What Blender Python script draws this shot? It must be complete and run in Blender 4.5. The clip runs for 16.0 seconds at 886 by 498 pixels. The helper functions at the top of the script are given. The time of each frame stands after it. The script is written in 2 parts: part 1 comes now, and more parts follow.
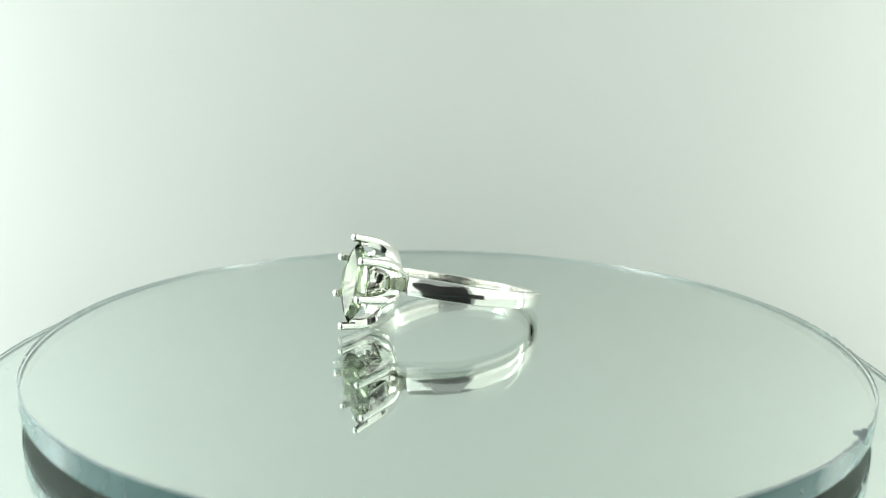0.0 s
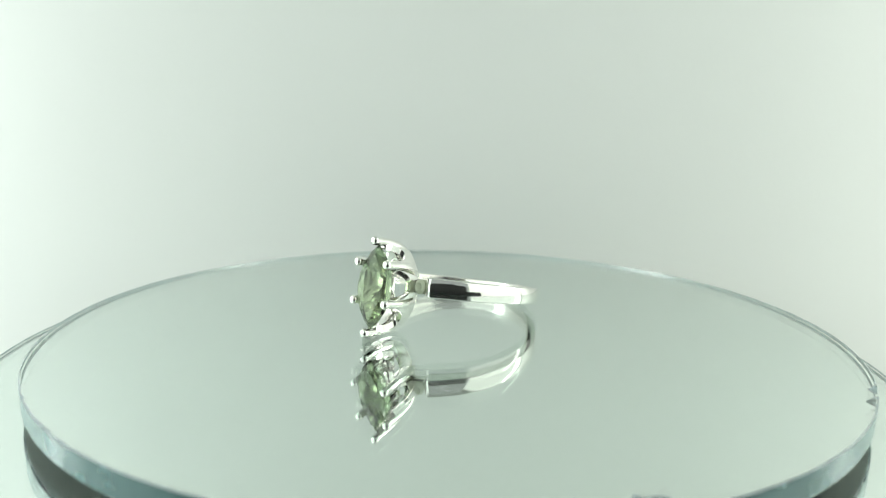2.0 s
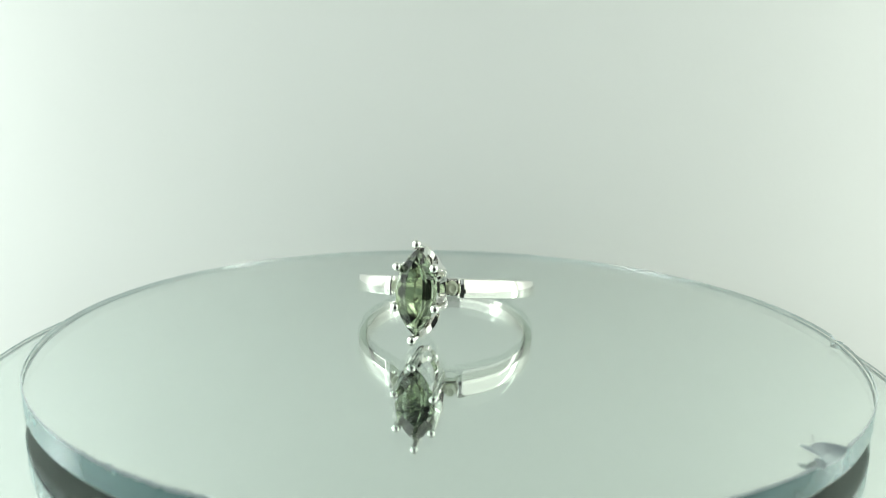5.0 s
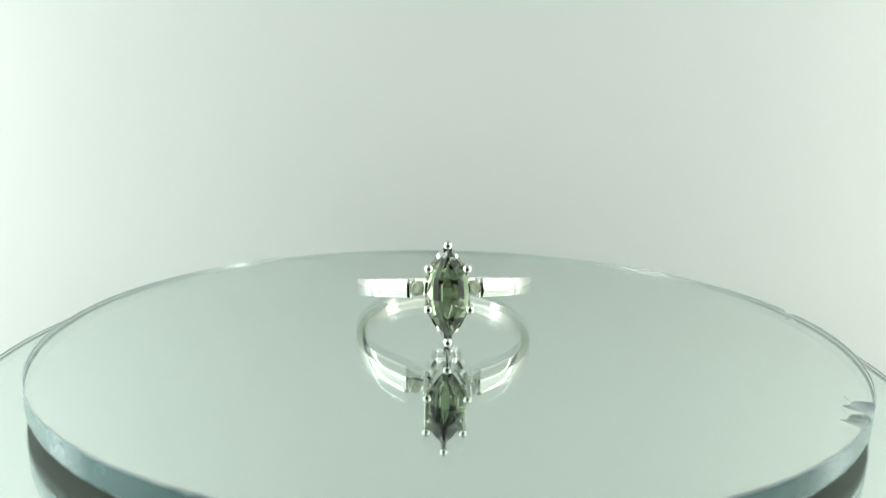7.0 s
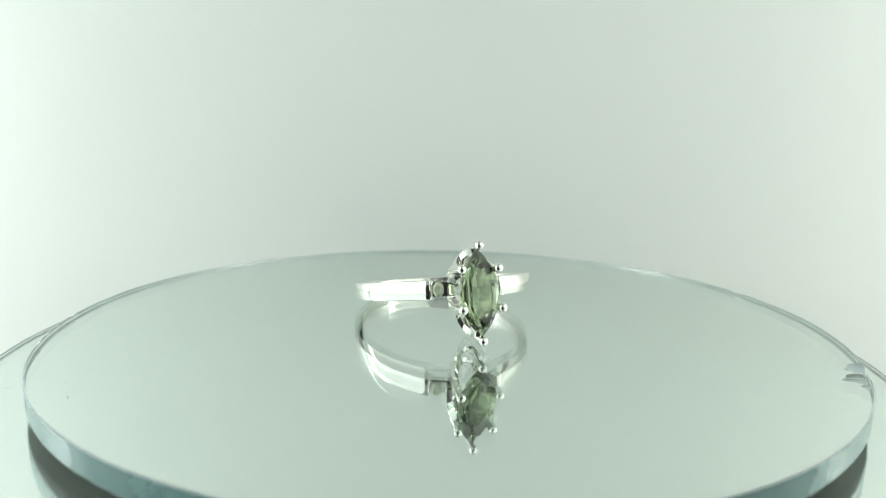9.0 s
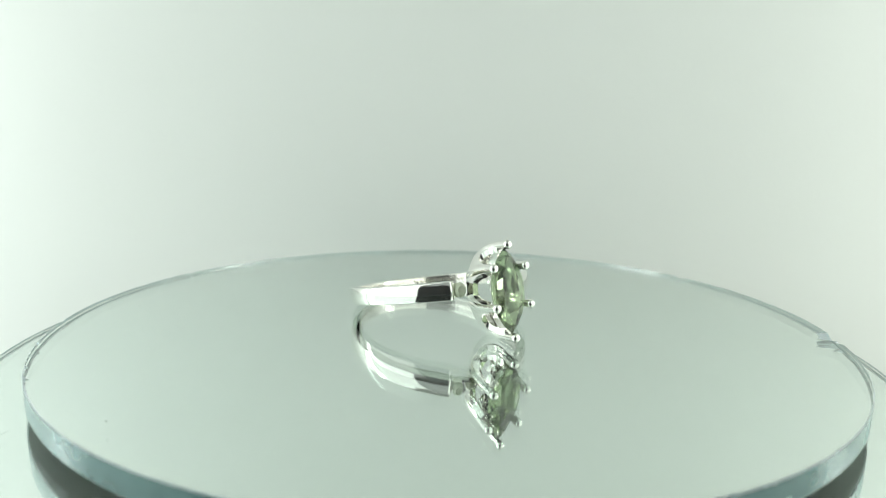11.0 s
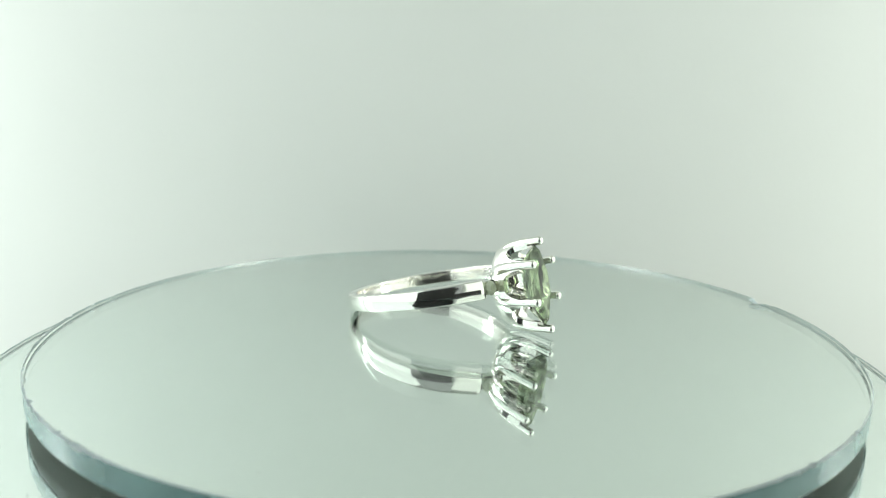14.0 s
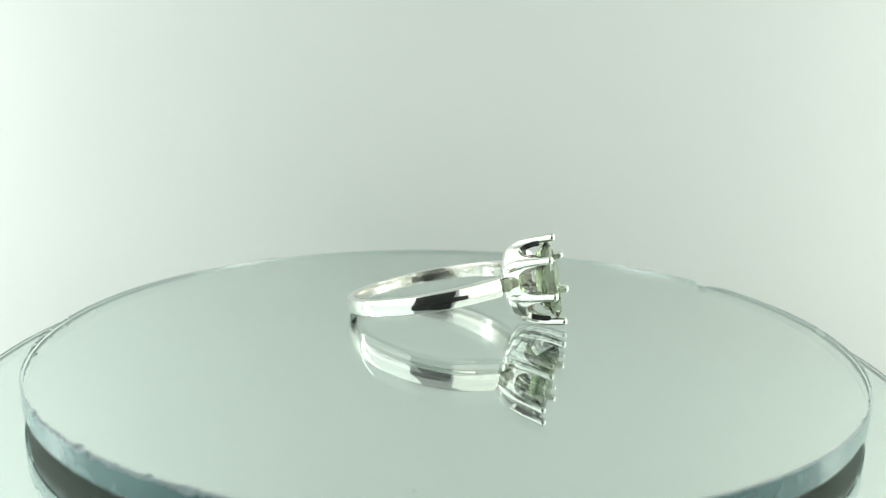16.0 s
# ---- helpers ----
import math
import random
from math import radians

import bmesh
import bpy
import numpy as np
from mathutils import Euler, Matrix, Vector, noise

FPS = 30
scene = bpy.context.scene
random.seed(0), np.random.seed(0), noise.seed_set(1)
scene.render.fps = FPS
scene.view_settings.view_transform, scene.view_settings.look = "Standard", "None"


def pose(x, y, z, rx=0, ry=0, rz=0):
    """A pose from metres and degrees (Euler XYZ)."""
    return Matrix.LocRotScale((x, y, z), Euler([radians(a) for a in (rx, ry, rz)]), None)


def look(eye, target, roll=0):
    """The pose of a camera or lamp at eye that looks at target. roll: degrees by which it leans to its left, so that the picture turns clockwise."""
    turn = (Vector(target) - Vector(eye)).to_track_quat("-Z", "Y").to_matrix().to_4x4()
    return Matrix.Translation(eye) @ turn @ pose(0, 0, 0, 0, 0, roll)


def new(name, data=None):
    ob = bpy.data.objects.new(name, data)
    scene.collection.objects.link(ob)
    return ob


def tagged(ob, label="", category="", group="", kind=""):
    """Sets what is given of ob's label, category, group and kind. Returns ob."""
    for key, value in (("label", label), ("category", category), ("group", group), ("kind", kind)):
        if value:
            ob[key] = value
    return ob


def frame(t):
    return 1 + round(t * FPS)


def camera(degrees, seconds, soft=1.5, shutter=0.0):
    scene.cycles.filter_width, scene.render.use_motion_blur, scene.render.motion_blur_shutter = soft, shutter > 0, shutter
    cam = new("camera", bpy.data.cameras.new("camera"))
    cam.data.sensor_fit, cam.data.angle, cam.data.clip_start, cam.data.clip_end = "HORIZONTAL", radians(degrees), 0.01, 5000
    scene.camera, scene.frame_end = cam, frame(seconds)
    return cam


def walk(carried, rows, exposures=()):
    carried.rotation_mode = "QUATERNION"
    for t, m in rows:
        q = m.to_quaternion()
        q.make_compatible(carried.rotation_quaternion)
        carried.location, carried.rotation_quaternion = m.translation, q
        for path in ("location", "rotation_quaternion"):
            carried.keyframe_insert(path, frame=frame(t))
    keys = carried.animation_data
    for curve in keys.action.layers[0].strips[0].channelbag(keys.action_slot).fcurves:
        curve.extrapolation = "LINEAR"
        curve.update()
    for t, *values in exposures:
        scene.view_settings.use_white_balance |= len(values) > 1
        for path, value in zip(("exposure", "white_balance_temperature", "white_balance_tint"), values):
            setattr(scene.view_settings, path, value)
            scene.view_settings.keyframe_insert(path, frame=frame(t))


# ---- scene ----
cam = camera(71.303, 16.0, soft=1.0)

# ---- camera ----
# the turntable's axis is the world's z axis; the mirror's upper face lies at z = 0.12 mm
MM = 0.001
TOP = 0.12         # mirror glass, upper face (mm)
GLASS = 2.0        # thickness of the mirror glass (mm)
LOW = -3.0         # lower mirror, upper face (mm)
LOW_GLASS = 1.35

EYE = Vector((0.0, -74.0, 20.37)) * MM
AHEAD = Vector((-0.0049, math.cos(0.168), -math.sin(0.168)))
VIEW = look(EYE, EYE + AHEAD, 1.11)
cam.data.dof.use_dof = True
cam.data.dof.focus_distance, cam.data.dof.aperture_fstop = 0.064, 33.0
walk(cam, [(0.0, VIEW), (16.0, VIEW)])

# ---- light ----
world = bpy.data.worlds.new("room")
scene.world = world
world.use_nodes = True
world.node_tree.nodes["Background"].inputs[0].default_value = (0.80, 0.90, 0.86, 1)
world.node_tree.nodes["Background"].inputs[1].default_value = 0.45


def softbox(name, place, target, wide, high, power, colour):
    data = bpy.data.lights.new(name, "AREA")
    data.shape, data.size, data.size_y = "RECTANGLE", wide, high
    data.energy, data.color = power, colour
    ob = new(name, data)
    ob.matrix_world = look(place, target)
    return ob


# two wide diffusers beside the camera; two slim added fills brighten the backdrop's sides
softbox("lamp_left", (-0.116, -0.064, 0.078), (-0.026, -0.021, 0.073), 0.20, 0.24, 0.152, (0.92, 1.0, 0.985))
softbox("lamp_right", (0.116, -0.064, 0.073), (0.026, -0.021, 0.065), 0.20, 0.24, 0.128, (0.955, 1.0, 0.94))
softbox("wall_fill_left", (-0.140, 0.004, 0.045), (-0.100, 0.051, 0.043), 0.03, 0.24, 0.120, (0.96, 1.0, 1.0))
softbox("wall_fill_right", (0.140, 0.004, 0.033), (0.104, 0.051, 0.023), 0.03, 0.20, 0.077, (0.98, 1.0, 0.97))


# ---- materials ----
def node_material(name):
    m = bpy.data.materials.new(name)
    m.use_nodes = True
    return m, m.node_tree, m.node_tree.nodes["Principled BSDF"]


def surface(name, colour, rough=0.5, metal=0.0, transmission=0.0, ior=1.5, grain=0.0, grain_scale=800.0,
            vary=0.0, vary_scale=60.0, rough_vary=0.0, detail=6):
    """A principled surface with colour variation at one scale and fine relief at another."""
    m, tree, p = node_material(name)
    p.inputs["Base Color"].default_value = (*colour, 1)
    p.inputs["Roughness"].default_value = rough
    p.inputs["Metallic"].default_value = metal
    p.inputs["Transmission Weight"].default_value = transmission
    p.inputs["IOR"].default_value = ior
    place = tree.nodes.new("ShaderNodeTexCoord")
    if vary or rough_vary:
        n = tree.nodes.new("ShaderNodeTexNoise")
        n.inputs["Scale"].default_value = vary_scale
        n.inputs["Detail"].default_value = 4
        tree.links.new(place.outputs["Object"], n.inputs["Vector"])
        if vary:
            ramp = tree.nodes.new("ShaderNodeValToRGB")
            ramp.color_ramp.elements[0].position, ramp.color_ramp.elements[1].position = 0.3, 0.7
            ramp.color_ramp.elements[0].color = (*[c * (1 - vary) for c in colour], 1)
            ramp.color_ramp.elements[1].color = (*[min(1, c * (1 + vary)) for c in colour], 1)
            tree.links.new(n.outputs["Fac"], ramp.inputs["Fac"])
            tree.links.new(ramp.outputs["Color"], p.inputs["Base Color"])
        if rough_vary:
            r = tree.nodes.new("ShaderNodeMapRange")
            r.inputs["To Min"].default_value = max(0, rough - rough_vary)
            r.inputs["To Max"].default_value = rough + rough_vary
            tree.links.new(n.outputs["Fac"], r.inputs["Value"])
            tree.links.new(r.outputs["Result"], p.inputs["Roughness"])
    if grain:
        n = tree.nodes.new("ShaderNodeTexNoise")
        n.inputs["Scale"].default_value = grain_scale
        n.inputs["Detail"].default_value = detail
        b = tree.nodes.new("ShaderNodeBump")
        b.inputs["Strength"].default_value = grain
        b.inputs["Distance"].default_value = 0.0001
        tree.links.new(place.outputs["Object"], n.inputs["Vector"])
        tree.links.new(n.outputs["Fac"], b.inputs["Height"])
        tree.links.new(b.outputs["Normal"], p.inputs["Normal"])
    return m


PAPER = surface("white_paper", (0.66, 0.69, 0.655), 0.85, grain=0.25, grain_scale=900, vary=0.012, vary_scale=14)
TABLE = surface("table_top", (0.55, 0.54, 0.50), 0.6, vary=0.05, vary_scale=20)
GLASS_CLEAR = surface("mirror_glass", (0.985, 1.0, 0.99), 0.0, transmission=1.0, ior=1.5)
GLASS_EDGE = surface("cut_glass_edge", (0.47, 0.89, 0.88), 0.25, transmission=0.66, ior=1.5, grain=0.7,
                     grain_scale=300, detail=3, rough_vary=0.12, vary=0.22, vary_scale=160)
CHIPPED = surface("chipped_glass", (0.74, 0.86, 0.91), 0.3, transmission=0.55, ior=1.5, grain=1.0, grain_scale=900, vary=0.15, vary_scale=700)
SILVERING = surface("mirror_silvering", (0.79, 0.85, 0.82), 0.015, metal=1.0)
BACKING = surface("mirror_back_paint", (0.94, 0.93, 0.89), 0.4, vary=0.08, vary_scale=120)
RUBBER = surface("dark_rubber", (0.10, 0.10, 0.09), 0.7)
PLASTIC = surface("turntable_plastic", (0.6, 0.6, 0.58), 0.45)
SILVER = surface("polished_silver", (0.91, 0.90, 0.86), 0.07, metal=1.0, grain=0.5, grain_scale=420, detail=1.5,
                 rough_vary=0.04, vary_scale=500)
SILVER_INSIDE = surface("brushed_silver", (0.90, 0.88, 0.83), 0.17, metal=1.0, grain=0.9, grain_scale=700, detail=2,
                        rough_vary=0.08, vary_scale=400)
GEM = surface("green_gemstone", (0.325, 0.41, 0.26), 0.0, transmission=1.0, ior=1.62)
ACCENT = surface("pale_green_accent", (0.80, 0.88, 0.66), 0.08, transmission=0.3, ior=1.6)
DUST = surface("grey_dust", (0.40, 0.40, 0.38), 0.9)
FROST = surface("scratched_glass", (0.72, 0.76, 0.74), 0.5, transmission=0.6)
STAND = surface("black_plastic", (0.012, 0.012, 0.012), 0.5, grain=0.3, grain_scale=1200)
PHONE = surface("black_phone_glass", (0.008, 0.008, 0.009), 0.45, rough_vary=0.05)


# ---- building helpers ----
def mesh_from(name, bm, materials, smooth=False):
    bmesh.ops.recalc_face_normals(bm, faces=bm.faces)
    me = bpy.data.meshes.new(name)
    bm.to_mesh(me)
    bm.free()
    for m in materials if isinstance(materials, (list, tuple)) else [materials]:
        me.materials.append(m)
    if smooth:
        for p in me.polygons:
            p.use_smooth = True
    return me


def part(name, bm, material, parent, label="", smooth=False, place=None):
    ob = new(name, mesh_from(name, bm, material, smooth))
    ob.parent = parent
    if place is not None:
        ob.matrix_local = place
    if label:
        tagged(ob, label)
    return ob


def ring_of(bm, points):
    return [bm.verts.new(Vector(p) * MM) for p in points]


def bridge(bm, a, b, closed=True, slot=0):
    made = []
    for i in range(len(a) if closed else len(a) - 1):
        j = (i + 1) % len(a)
        f = bm.faces.new((a[i], a[j], b[j], b[i]))
        f.material_index = slot
        made.append(f)
    return made


def circle(r, z, n, cx=0.0, cy=0.0):
    return [(cx + r * math.cos(2 * math.pi * i / n), cy + r * math.sin(2 * math.pi * i / n), z) for i in range(n)]


def turned(bm, profile, n, cap_start=False, cap_end=False, cx=0.0, cy=0.0):
    """A turned solid from (radius, height) pairs in mm."""
    rings = [ring_of(bm, circle(r, z, n, cx, cy)) for r, z in profile]
    for a, b in zip(rings, rings[1:]):
        bridge(bm, a, b)
    if cap_start:
        bm.faces.new(rings[0])
    if cap_end:
        bm.faces.new(rings[-1])
    return rings


def tube(bm, path, radii, sides=16, squash=1.0, round_end=True):
    """A swept tapered tube through path (mm) with a rounded far end."""
    pts = [Vector(p) for p in path]
    rings, side = [], None
    n = len(pts)
    for i, p in enumerate(pts):
        d = (pts[min(i + 1, n - 1)] - pts[max(i - 1, 0)]).normalized()
        if side is None:
            side = d.orthogonal().normalized()
        side = (side - d * side.dot(d)).normalized()
        up = d.cross(side)
        rings.append((p, d, side, up, radii[i]))
    if round_end:
        p, d, side, up, r = rings[-1]
        for k in (0.35, 0.65, 0.87, 0.97):
            rings.append((p + d * r * k * 0.75, d, side, up, r * math.sqrt(1 - k * k)))
    loops = []
    for p, d, side, up, r in rings:
        loops.append(ring_of(bm, [p + r * (side * math.cos(2 * math.pi * j / sides) + up * squash * math.sin(2 * math.pi * j / sides))
                                  for j in range(sides)]))
    for a, b in zip(loops, loops[1:]):
        bridge(bm, a, b)
    bm.faces.new(loops[0])
    bm.faces.new(loops[-1])


def spline(points, steps):
    """Catmull-Rom through the points."""
    p = [Vector(q) for q in points]
    p = [2 * p[0] - p[1]] + p + [2 * p[-1] - p[-2]]
    out = []
    for i in range(1, len(p) - 2):
        for k in range(steps):
            t = k / steps
            a, b, c, d = p[i - 1:i + 3]
            out.append(0.5 * (2 * b + (c - a) * t + (2 * a - 5 * b + 4 * c - d) * t * t + (3 * b - a - 3 * c + d) * t ** 3))
    out.append(p[-2])
    return out


# ---- the light tent ----
def backdrop():
    """A seamless sheet of white paper: floor, rounded foot and curved wall, open to the front."""
    bm = bmesh.new()
    foot, deep = -50.0, 0.308
    profile = [(0.5, foot), (60, foot), (168, foot)]
    profile += [(168 + 17 * math.sin(a), foot + 17 * (1 - math.cos(a))) for a in np.linspace(0.12, math.pi / 2, 8)]
    profile += [(185, z) for z in np.linspace(-22, 330, 16)]
    angles = np.linspace(radians(-66), radians(246), 112)
    rows = [ring_of(bm, [(r * math.cos(a), r * math.sin(a) * (deep if math.sin(a) > 0 else 1.0), z) for a in angles]) for r, z in profile]
    for a, b in zip(rows, rows[1:]):
        bridge(bm, a, b, closed=False)
    ob = new("backdrop", mesh_from("backdrop", bm, PAPER, True))
    solid = ob.modifiers.new("thickness", "SOLIDIFY")
    solid.thickness, solid.offset = 0.0006, 1
    return tagged(ob, "seamless curved white paper backdrop behind a turntable", "backdrop", kind="structure")


def ceiling():
    bm = bmesh.new()
    turned(bm, [(195, 332), (195, 334)], 64, True, True)
    ob = new("ceiling", mesh_from("ceiling", bm, PAPER))
    return tagged(ob, "plain white paper top of the light tent", "ceiling", kind="structure")


def table():
    bm = bmesh.new()
    bmesh.ops.create_cube(bm, size=1.0, matrix=Matrix.Translation((0, 0, -0.0660)) @ Matrix.Diagonal((1.2, 0.8, 0.03, 1)))
    ob = new("floor", mesh_from("floor", bm, TABLE))
    return tagged(ob, "plain pale table top under the paper", "table top", kind="structure")


backdrop()
ceiling()
table()


# ---- the turntable ----
def turntable():
    base = tagged(new("turntable"), "round pale plastic turntable base under two mirrors", "turntable")
    bm = bmesh.new()
    turned(bm, [(36, -49.4), (38, -48.6), (38, -13), (36.5, -12)], 64, True, True)
    part("body", bm, PLASTIC, base)
    bm = bmesh.new()
    turned(bm, [(14, -12.0), (14, LOW - LOW_GLASS - 0.26)], 32, True, True)
    part("spindle", bm, RUBBER, base)
    return base


# angle, half angle, depth inwards and depth downwards (mm) of the larger chips in the rim
CHIPS = ((0.885, 0.034, 1.8, 0.45), (0.862, 0.014, 2.1, 0.35), (0.836, 0.012, 0.7, 0.4),
         (1.606, 0.018, 0.8, 0.6), (1.63, 0.006, 0.5, 0.4), (-1.70, 0.012, 0.4, 0.3), (-2.30, 0.012, 0.4, 0.3),
         (-2.52, 0.010, 0.45, 0.3), (2.35, 0.010, 0.45, 0.3), (2.62, 0.010, 0.45, 0.3))
# stretches of nibbled rim: from, to, depth (mm)
NIBBLED = ((-1.98, -1.35, 0.5), (-0.45, 0.05, 0.25), (-2.85, -2.05, 0.45), (2.0, 2.8, 0.4), (1.42, 1.78, 0.35), (0.74, 0.96, 0.3))


def rim_bite(a):
    """Depth inwards and downwards (mm) of the worn rim at the angle a."""
    a = (a + math.pi) % (2 * math.pi) - math.pi
    c, d = math.cos(a), math.sin(a)
    inward = 0.10 + 0.04 * noise.noise((c * 30, d * 30, 0))
    down = 0.09
    for start, stop, deep in NIBBLED:
        if start < a < stop:
            fade = min(1.0, 8 * (a - start), 8 * (stop - a))
            bite = max(0, noise.noise((c * 70, d * 70, 5)) + 0.35 * noise.noise((c * 200, d * 200, 2)))
            inward += deep * fade * bite
            down += 0.9 * deep * fade * max(0, noise.noise((c * 95, d * 95, 9)) + 0.35)
    for at, half, deep, low in CHIPS:
        d = abs(a - at) / half
        if d < 1:
            k = (1 - d * d) ** 0.5
            inward = max(inward, deep * k * (0.95 + 0.12 * noise.noise((a * 120, at * 10, 1))))
            down = max(down, 0.10 + low * k)
    return max(0.06, inward), min(down, GLASS - 0.5)


def out_of_round(a):
    """How far the hand-cut rim stands out from a true circle (mm) at the angle a."""
    return -0.026 * math.cos(2 * a) + 0.016 * math.sin(2 * a) + 0.063 * math.cos(3 * a) - 0.035 * math.sin(3 * a)


def mirror_disc(name, radius, top, thick, label, chipped, cx=0.0, cy=0.0):
    disc = tagged(new(name), label, "mirror")
    n = 1440 if chipped else 256
    bm = bmesh.new()
    angles = [2 * math.pi * i / n for i in range(n)]
    bites = [rim_bite(a) if chipped else (0.12, 0.1) for a in angles]
    uneven = out_of_round if chipped else (lambda a: 0.0)
    at = lambda r, a, z: (cx + (r + uneven(a)) * math.cos(a), cy + (r + uneven(a)) * math.sin(a), z)
    inner = ring_of(bm, [at(radius - 5, a, top) for a in angles])
    crown = ring_of(bm, [at(radius - b[0], a, top) for a, b in zip(angles, bites)])
    middle = ring_of(bm, [at(radius - 0.45 * b[0] - 0.02 + 0.06 * noise.noise((a * 90, 2, 0)), a, top - 0.72 * b[1]) for a, b in zip(angles, bites)])
    shoulder = ring_of(bm, [at(radius, a, top - b[1]) for a, b in zip(angles, bites)])
    foot = ring_of(bm, [at(radius, a, top - thick) for a in angles])
    bm.faces.new(inner)
    bridge(bm, inner, crown)
    bridge(bm, crown, middle, slot=2)
    bridge(bm, middle, shoulder, slot=2)
    bridge(bm, shoulder, foot, slot=1)
    part("glass_plate", bm, [GLASS_CLEAR, GLASS_EDGE, CHIPPED], disc, "clear greenish glass with a chipped and nibbled rim")
    bm = bmesh.new()
    turned(bm, [(radius - 0.10, top - thick), (radius - 0.10, top - thick - 0.006)], 256, True, True, cx, cy)
    part("silvering", bm, SILVERING, disc, "reflective silver coating")
    bm = bmesh.new()
    turned(bm, [(radius - 0.10, top - thick - 0.008), (radius - 0.12, top - thick - 0.06)], 256, True, True, cx, cy)
    part("back_paint", bm, BACKING, disc, "grey protective paint")
    return disc


turntable()
lower_mirror = mirror_disc("lower_mirror_disc", 48.9, LOW, LOW_GLASS, "larger round glass mirror under the upper mirror", False)
upper_mirror = mirror_disc("mirror_disc", 43.72, TOP, GLASS, "round glass mirror with a chipped rim, carrying a ring", True, -0.01, 0.355)


def spacer():
    bm = bmesh.new()
    turned(bm, [(36.8, LOW), (37.0, LOW + 0.1), (37.0, TOP - GLASS - 0.16), (36.8, TOP - GLASS - 0.06)], 128, True, True)
    ob = new("spacer", mesh_from("spacer", bm, RUBBER))
    return tagged(ob, "dark rubber pad between two mirrors", "spacer pad")


pad = spacer()

# ---- the ring ----
TILT, ROLL = 11.27, 1.6
CENTRE = (-1.15, -0.15, 3.06)      # of the band, from the turntable's axis (mm)


RING_POSE = Matrix.Translation(Vector(CENTRE) * MM) @ Euler((0, -radians(TILT), 0)).to_matrix().to_4x4() @ Euler((radians(ROLL), 0, 0)).to_matrix().to_4x4()


def band(ring):
    bm = bmesh.new()
    n = 220
    start, end = radians(19.4), radians(340.6)
    loops = []
    ease = radians(6.5)
    steps = [start + ease * k / 18 for k in range(18)] + list(np.linspace(start + ease, end - ease, n)) + [end - ease + ease * k / 18 for k in range(1, 19)]
    for a in steps:
        near = max(0.0, math.cos(a))
        # the shoulders run straight towards the head
        away = min(a, 2 * math.pi - a)
        lean = max(0.0, radians(41) - away)
        outer = 10.86 / math.cos(lean * lean / (lean + 0.12)) + 0.2 * max(0.0, -math.cos(a))
        thick = 1.05 + 0.45 * near ** 2
        half = 0.78 + 0.29 * (0.5 + 0.5 * math.cos(a)) ** 0.9
        inner = outer - thick
        # the ends roll down towards the small stones
        end_roll = max(0.0, 1 - math.degrees(away - start) / 4.5)
        outer -= 0.6 * (1 - math.sqrt(max(0.0, 1 - end_roll * end_roll)))
        prof = []
        corner = 0.16
        for cr, cz, a0 in ((outer - corner, half - corner, 0), (inner + corner, half - corner, 90), (inner + corner, -half + corner, 180), (outer - corner, -half + corner, 270)):
            for k in range(5):
                b = radians(a0 + 90 * k / 4)
                prof.append((cr + corner * math.cos(b) * 1.0, cz + corner * math.sin(b)))
        prof += [(outer + 0.055, -0.62 * half), (outer + 0.105, -0.3 * half), (outer + 0.12, 0.0), (outer + 0.105, 0.3 * half), (outer + 0.055, 0.62 * half)]
        loops.append(ring_of(bm, [(r * math.cos(a), r * math.sin(a), z) for r, z in prof]))
    for a, b in zip(loops, loops[1:]):
        for k, face in enumerate(bridge(bm, a, b)):
            face.material_index = 1 if 5 <= k <= 13 else 0
    bm.faces.new(loops[0])
    bm.faces.new(loops[-1])
    return part("band", bm, [SILVER, SILVER_INSIDE], ring, "plain polished silver band", True, RING_POSE)


def marquise(n, length, width, shift=0.0):
    """Outline of a pointed oval, half sizes given: n points, the tips on z; shift moves them on by a part of a step."""
    rad = (length * length + width * width) / (2 * width)
    off = rad - width
    reach = math.asin(length / rad)
    pts = []
    for i in range(n):
        k = (i + shift) / n * 2
        s = 1 if k < 1 else -1
        t = (k % 1) * 2 - 1
        ang = t * reach
        pts.append((s * (rad * math.cos(ang) - off), -s * rad * math.sin(ang)))
    return pts


def gemstone(ring):
    """A marquise cut: table, crown, girdle and a keeled pavilion, seated a little askew."""
    bm = bmesh.new()
    pts = []
    # wide across, long, height, points, shift: girdle, upper facets, table, lower facets, pavilion
    for wide, tall, x, n, shift in ((1.0, 1.0, -0.07, 16, 0), (1.0, 1.0, 0.05, 16, 0), (0.80, 0.92, 0.34, 8, 0.5), (0.52, 0.84, 0.56, 6, 0),
                                    (0.82, 0.86, -0.50, 10, 0.5), (0.60, 0.77, -1.12, 10, 0), (0.24, 0.60, -1.75, 6, 0)):
        for y, z in marquise(n, 4.45, 2.15, shift):
            pts.append((x, y * wide, z * tall))
    turn = Euler((0, 0, radians(4))).to_matrix()
    verts = ring_of(bm, [turn @ Vector(p) + Vector((14.72, *HEAD)) for p in pts])
    bmesh.ops.convex_hull(bm, input=verts)
    bmesh.ops.dissolve_limit(bm, angle_limit=radians(1.0), verts=bm.verts[:], edges=bm.edges[:])
    return part("gemstone", bm, GEM, ring, "faceted marquise-cut green gemstone", False, RING_POSE)


# tip of each prong in the ring's own axes (mm)
PRONGS = ((0.25, 4.42), (0.12, -5.24), (-1.70, 2.10), (2.15, 2.05), (-1.78, -1.97), (2.38, -2.00))
HEAD = (0.22, -0.40)      # middle of the stone across the band


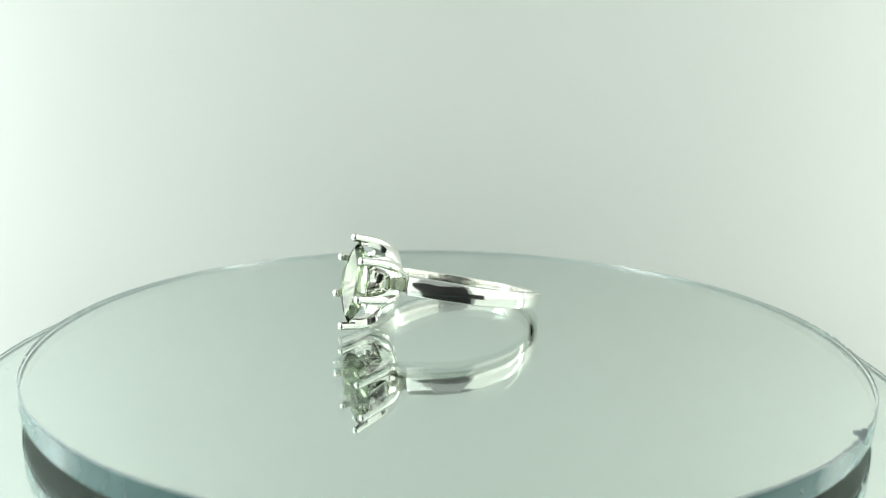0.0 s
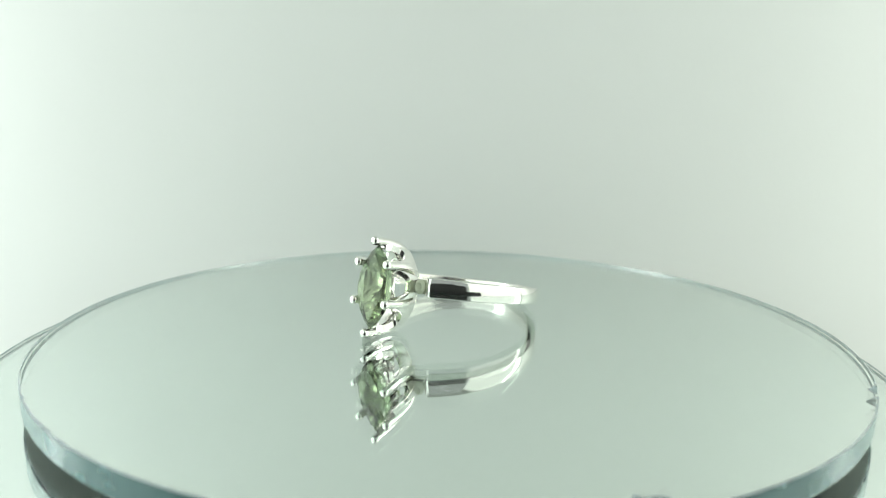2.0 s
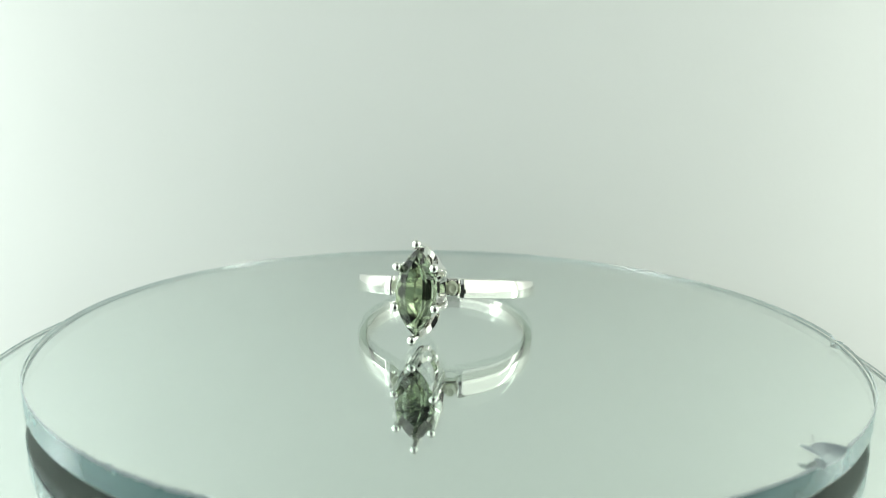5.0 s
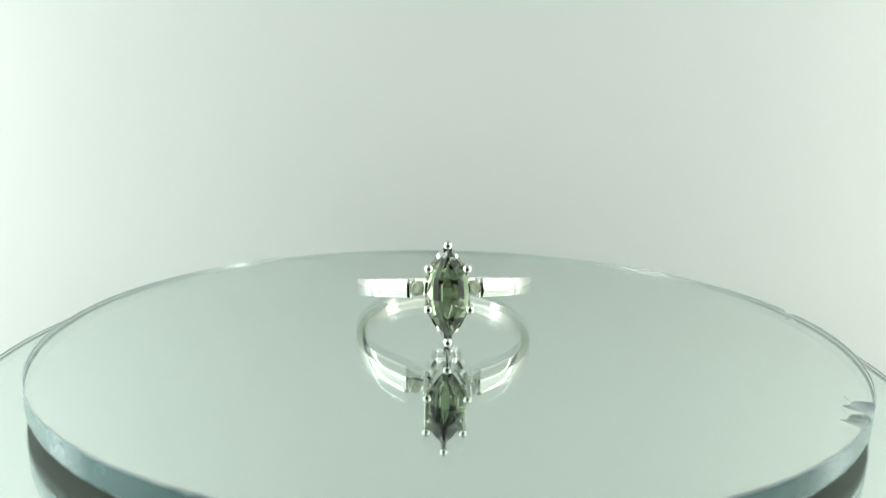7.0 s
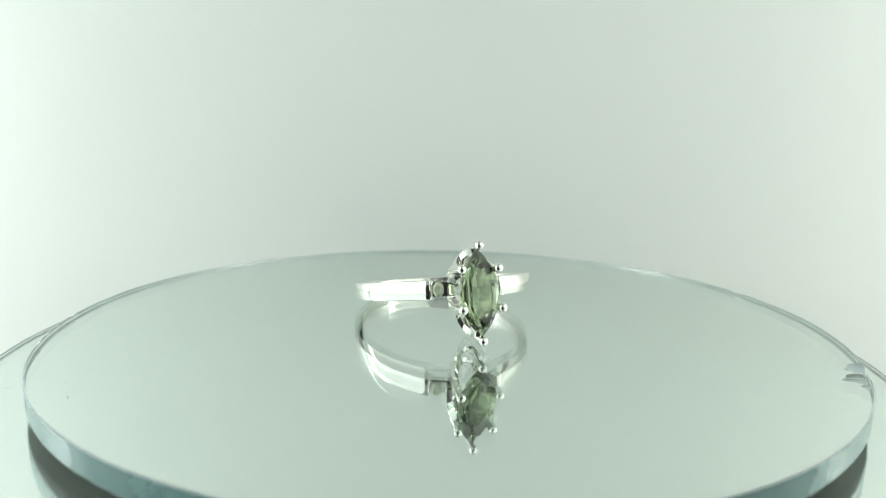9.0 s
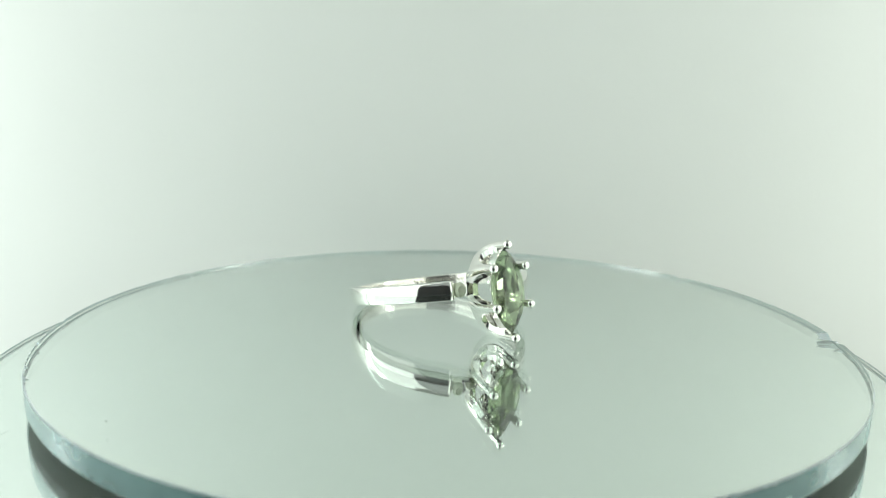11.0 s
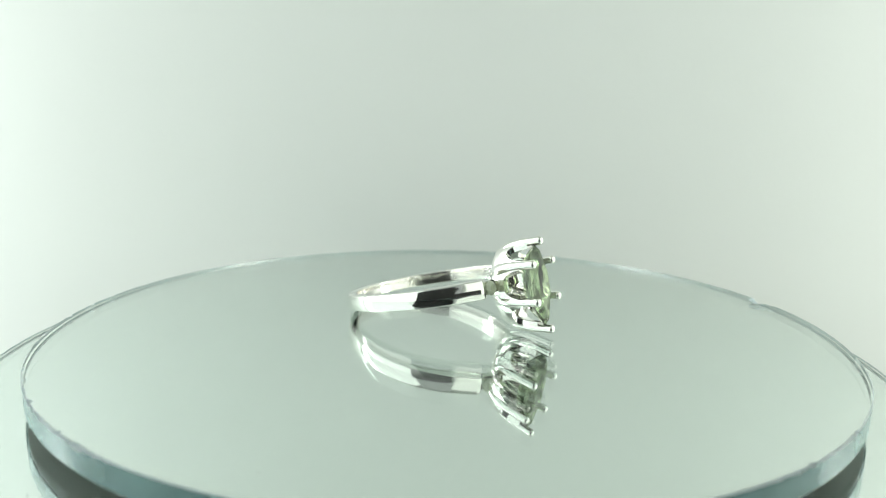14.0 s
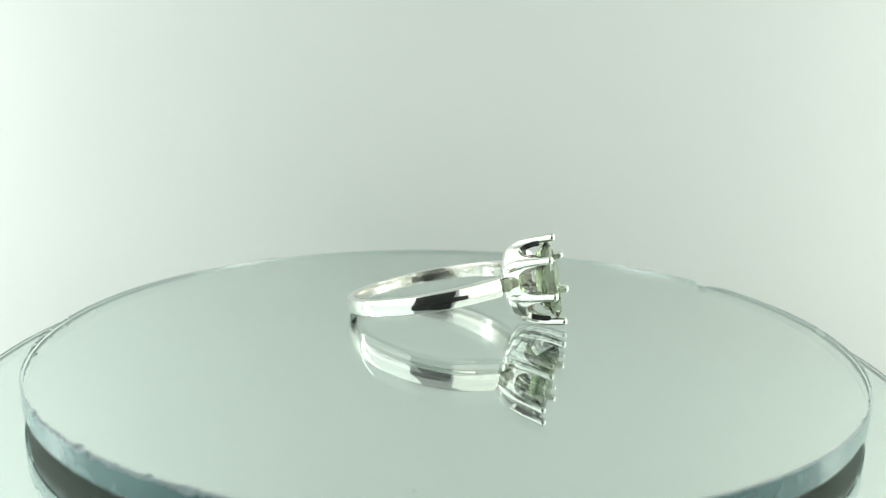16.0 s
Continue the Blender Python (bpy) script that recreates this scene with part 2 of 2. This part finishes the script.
def basket_outline(a):
    """The setting's outline at full spread, at the angle a: y and z in mm."""
    y, z = math.cos(a), math.sin(a)
    k = 1 / ((abs(y) / 2.5) ** 1.7 + (abs(z) / 4.85) ** 1.7) ** (1 / 1.7)
    return HEAD[0] + y * k, HEAD[1] + z * k


SPREAD = ((9.4, 0.62), (9.55, 0.78), (10.0, 0.90), (10.8, 0.95), (11.8, 0.97), (13.2, 0.985), (14.3, 0.99), (15.4, 1.0))


def spread(x):
    return float(np.interp(x, [p[0] for p in SPREAD], [p[1] for p in SPREAD]))


def prong(ring, y, z):
    bm = bmesh.new()
    path = [(x, HEAD[0] + (y - HEAD[0]) * k, HEAD[1] + (z - HEAD[1]) * k)
            for x, k in ((9.95, 0.64), (10.7, 0.79), (11.5, 0.89), (12.5, 0.95), (13.5, 0.98), (14.5, 0.99), (15.5, 1.0))]
    radii = (0.75, 0.74, 0.65, 0.55, 0.48, 0.46, 0.49)
    pts = spline(path, 5)
    rr = [float(r) for r in np.interp(np.linspace(0, len(radii) - 1, len(pts)), range(len(radii)), radii)]
    tube(bm, pts, rr, 18)
    return part("prong", bm, SILVER, ring, "", True, RING_POSE)


def gallery(ring):
    """The silver cup under the stone, cut by rounded openings between the prongs."""
    bm = bmesh.new()
    n, levels = 420, 14
    outer, inner = [], []
    for i in range(n):
        a = 2 * math.pi * i / n
        y, z = basket_outline(a)
        near = min(math.hypot(y - py, z - pz) for py, pz in PRONGS)
        k = min(1.0, max(0.0, (1.60 - near) / 1.1))
        edge = 11.7 + 2.3 * (1 - math.sqrt(max(0.0, 1 - k * k)))
        col_o, col_i = [], []
        for j in range(levels):
            x = 9.55 + (edge - 9.55) * j / (levels - 1)
            w = spread(x)
            dy, dz = y - HEAD[0], z - HEAD[1]
            wi = 0.6 / max(0.8, math.hypot(dy, dz) * w)
            col_o.append(bm.verts.new(Vector((x, HEAD[0] + dy * w, HEAD[1] + dz * w)) * MM))
            w *= 1 - wi
            col_i.append(bm.verts.new(Vector((x + 0.05, HEAD[0] + dy * w, HEAD[1] + dz * w)) * MM))
        outer.append(col_o)
        inner.append(col_i)
    for i in range(n):
        k = (i + 1) % n
        for j in range(levels - 1):
            bm.faces.new((outer[i][j], outer[k][j], outer[k][j + 1], outer[i][j + 1]))
            bm.faces.new((inner[i][j], inner[i][j + 1], inner[k][j + 1], inner[k][j]))
        bm.faces.new((outer[i][-1], outer[k][-1], inner[k][-1], inner[i][-1]))
        bm.faces.new((outer[i][0], inner[i][0], inner[k][0], outer[k][0]))
    ob = part("gallery", bm, SILVER, ring, "open silver cup under the stone", True, RING_POSE)
    ob.data.set_sharp_from_angle(angle=radians(50))
    return ob


def block(bm, size, place, bevel, segments=2):
    bmesh.ops.create_cube(bm, size=1.0, matrix=place @ Matrix.Diagonal((*(Vector(size) * MM), 1)))
    bmesh.ops.bevel(bm, geom=bm.edges[:], offset=bevel * MM, segments=segments, affect="EDGES")


def shoulder(ring, side):
    turn = Euler((0, 0, side * radians(15))).to_matrix().to_4x4()
    bm = bmesh.new()
    block(bm, (1.0, 2.9, 1.5), Matrix.Translation(Vector((9.75, side * 2.6, 0)) * MM) @ turn, 0.2)
    part("shoulder", bm, SILVER, ring, "", False, RING_POSE)
    bm = bmesh.new()
    # a small round stone, cut with flat facets, in the gap between band and head
    seat = Matrix.Translation(Vector((10.5, side * 3.05, 0)) * MM) @ turn
    cut = [(0.30, 0.28), (0.62, 0.36), (0.86, 0.20), (1.0, 0.04), (1.0, -0.05), (0.55, -0.36), (0.15, -0.55)]
    loops = []
    for k, (wide, x) in enumerate(cut):
        around = np.linspace(0, 2 * math.pi, 10, endpoint=False) + 0.31 * (k % 2)
        loops.append([bm.verts.new(seat @ (Vector((x * 1.3 + 0.1, 0.62 * wide * math.cos(b), 0.82 * wide * math.sin(b))) * MM)) for b in around])
    for low, high in zip(loops, loops[1:]):
        bridge(bm, low, high)
    bm.faces.new(loops[0])
    bm.faces.new(loops[-1])
    part("accent_stone", bm, ACCENT, ring, "tiny pale green accent stone", False, RING_POSE)


def make_ring():
    ring = tagged(new("ring"), "silver solitaire ring with a green marquise stone lying on a mirror", "ring")
    band(ring)
    gallery(ring)
    for y, z in PRONGS:
        prong(ring, y, z)
    gemstone(ring)
    for side in (-1, 1):
        shoulder(ring, side)
    return ring


ring = make_ring()


# ---- dust and scratches on the mirrors ----
def speck(parent, x, y, z, size):
    bm = bmesh.new()
    bmesh.ops.create_icosphere(bm, subdivisions=2, radius=size * MM)
    for v in bm.verts:
        v.co *= 1 + 0.35 * noise.noise(v.co * 9000 + Vector((x, y, 0)))
        v.co.z *= 0.5
    part("dust_speck", bm, DUST, parent, "", True, Matrix.Translation(Vector((x, y, z + 0.4 * size)) * MM))


def scratch(parent, x, y, z, length, turn, wide=0.013, material=None, name="scratch"):
    bm = bmesh.new()
    n = 24
    left, right = [], []
    for i in range(n):
        k = i / (n - 1) - 0.5
        bow = 0.12 * noise.noise((k * 4, x, y))
        half = wide * (1 - (2 * k) ** 2) * (0.75 + 0.5 * noise.noise((k * 9, y, x))) + 0.001
        left.append((length * k, bow + half, 0.006))
        right.append((length * k, bow - half, 0.006))
    bridge(bm, ring_of(bm, left), ring_of(bm, right), closed=False)
    part(name, bm, material or FROST, parent, "", False, Matrix.Translation(Vector((x, y, z)) * MM) @ Euler((0, 0, radians(turn))).to_matrix().to_4x4())


speck(upper_mirror, 16.51, -36.87, TOP, 0.075)
speck(upper_mirror, 16.64, -36.81, TOP, 0.07)
speck(upper_mirror, 25.28, 33.28, TOP, 0.08)
speck(upper_mirror, 25.87, 33.13, TOP, 0.08)
speck(lower_mirror, 2.95, -46.36, LOW, 0.07)
speck(lower_mirror, 42.52, -18.19, LOW, 0.07)
speck(lower_mirror, 15.23, -43.19, LOW, 0.07)
speck(lower_mirror, 24.03, -37.0, LOW, 0.07)
scratch(upper_mirror, 20.14, 12.63, TOP, 4, 92.0)
scratch(upper_mirror, 20.82, 13.24, TOP, 2.6, 92.0)
scratch(upper_mirror, 19.62, 11.18, TOP, 2, 92.0)
scratch(upper_mirror, 5.8, -20.12, TOP, 2.5, 78.0)
scratch(upper_mirror, 6.0, -17.87, TOP, 3, 92.0)
scratch(upper_mirror, -7.43, -12.71, TOP, 3, 29.0)
scratch(upper_mirror, 25.56, -29.06, TOP, 3, 116.0)
scratch(upper_mirror, 20.6, 13.9, TOP, 2.4, 70.0, 0.02)
scratch(upper_mirror, 20.1, 15.1, TOP, 1.8, 75.0, 0.02)
scratch(lower_mirror, 3.75, -45.75, LOW, 1.3, 164.0, 0.05, DUST, "fibre")
scratch(lower_mirror, 8.5, -44.2, LOW, 1.7, 127.0, 0.04, DUST, "fibre")


# ---- the phone that films ----
def phone():
    bm = bmesh.new()
    bmesh.ops.create_cube(bm, size=1.0, matrix=Matrix.Diagonal((0.070, 0.089, 0.008, 1)))
    bmesh.ops.bevel(bm, geom=bm.edges[:], offset=0.003, segments=3, affect="EDGES")
    ob = new("phone", mesh_from("phone", bm, PHONE, False))
    ob.matrix_world = VIEW @ pose(-0.005, -0.0265, 0.0075)
    return tagged(ob, "black phone standing upright on the table before a turntable", "phone")


phone()


def phone_stand():
    """A low block with a lip against which the phone leans."""
    stand = tagged(new("phone_stand"), "low black plastic stand on the table behind a phone", "stand")
    bm = bmesh.new()
    block(bm, (118, 26, 66), Matrix.Translation(Vector((16, -106, -18)) * MM), 3)
    part("body", bm, STAND, stand)
    bm = bmesh.new()
    block(bm, (118, 40, 5), Matrix.Translation(Vector((16, -106, -48.5)) * MM), 1.5)
    part("foot", bm, STAND, stand)
    return stand


phone_stand()


# ---- motion of the turntable ----
def heading(t):
    """Degrees about the axis at t seconds."""
    return math.degrees(-0.8355 + 0.1216 * t) - 90


def motions():
    rows = [(t, pose(0, 0, 0, 0, 0, heading(t))) for t in range(17)]
    for thing in (pad, ring, upper_mirror):
        walk(thing, rows)
    walk(lower_mirror, [(t, pose(-0.0004, 0.0003, 0, 0, 0, heading(t))) for t in range(17)])


motions()
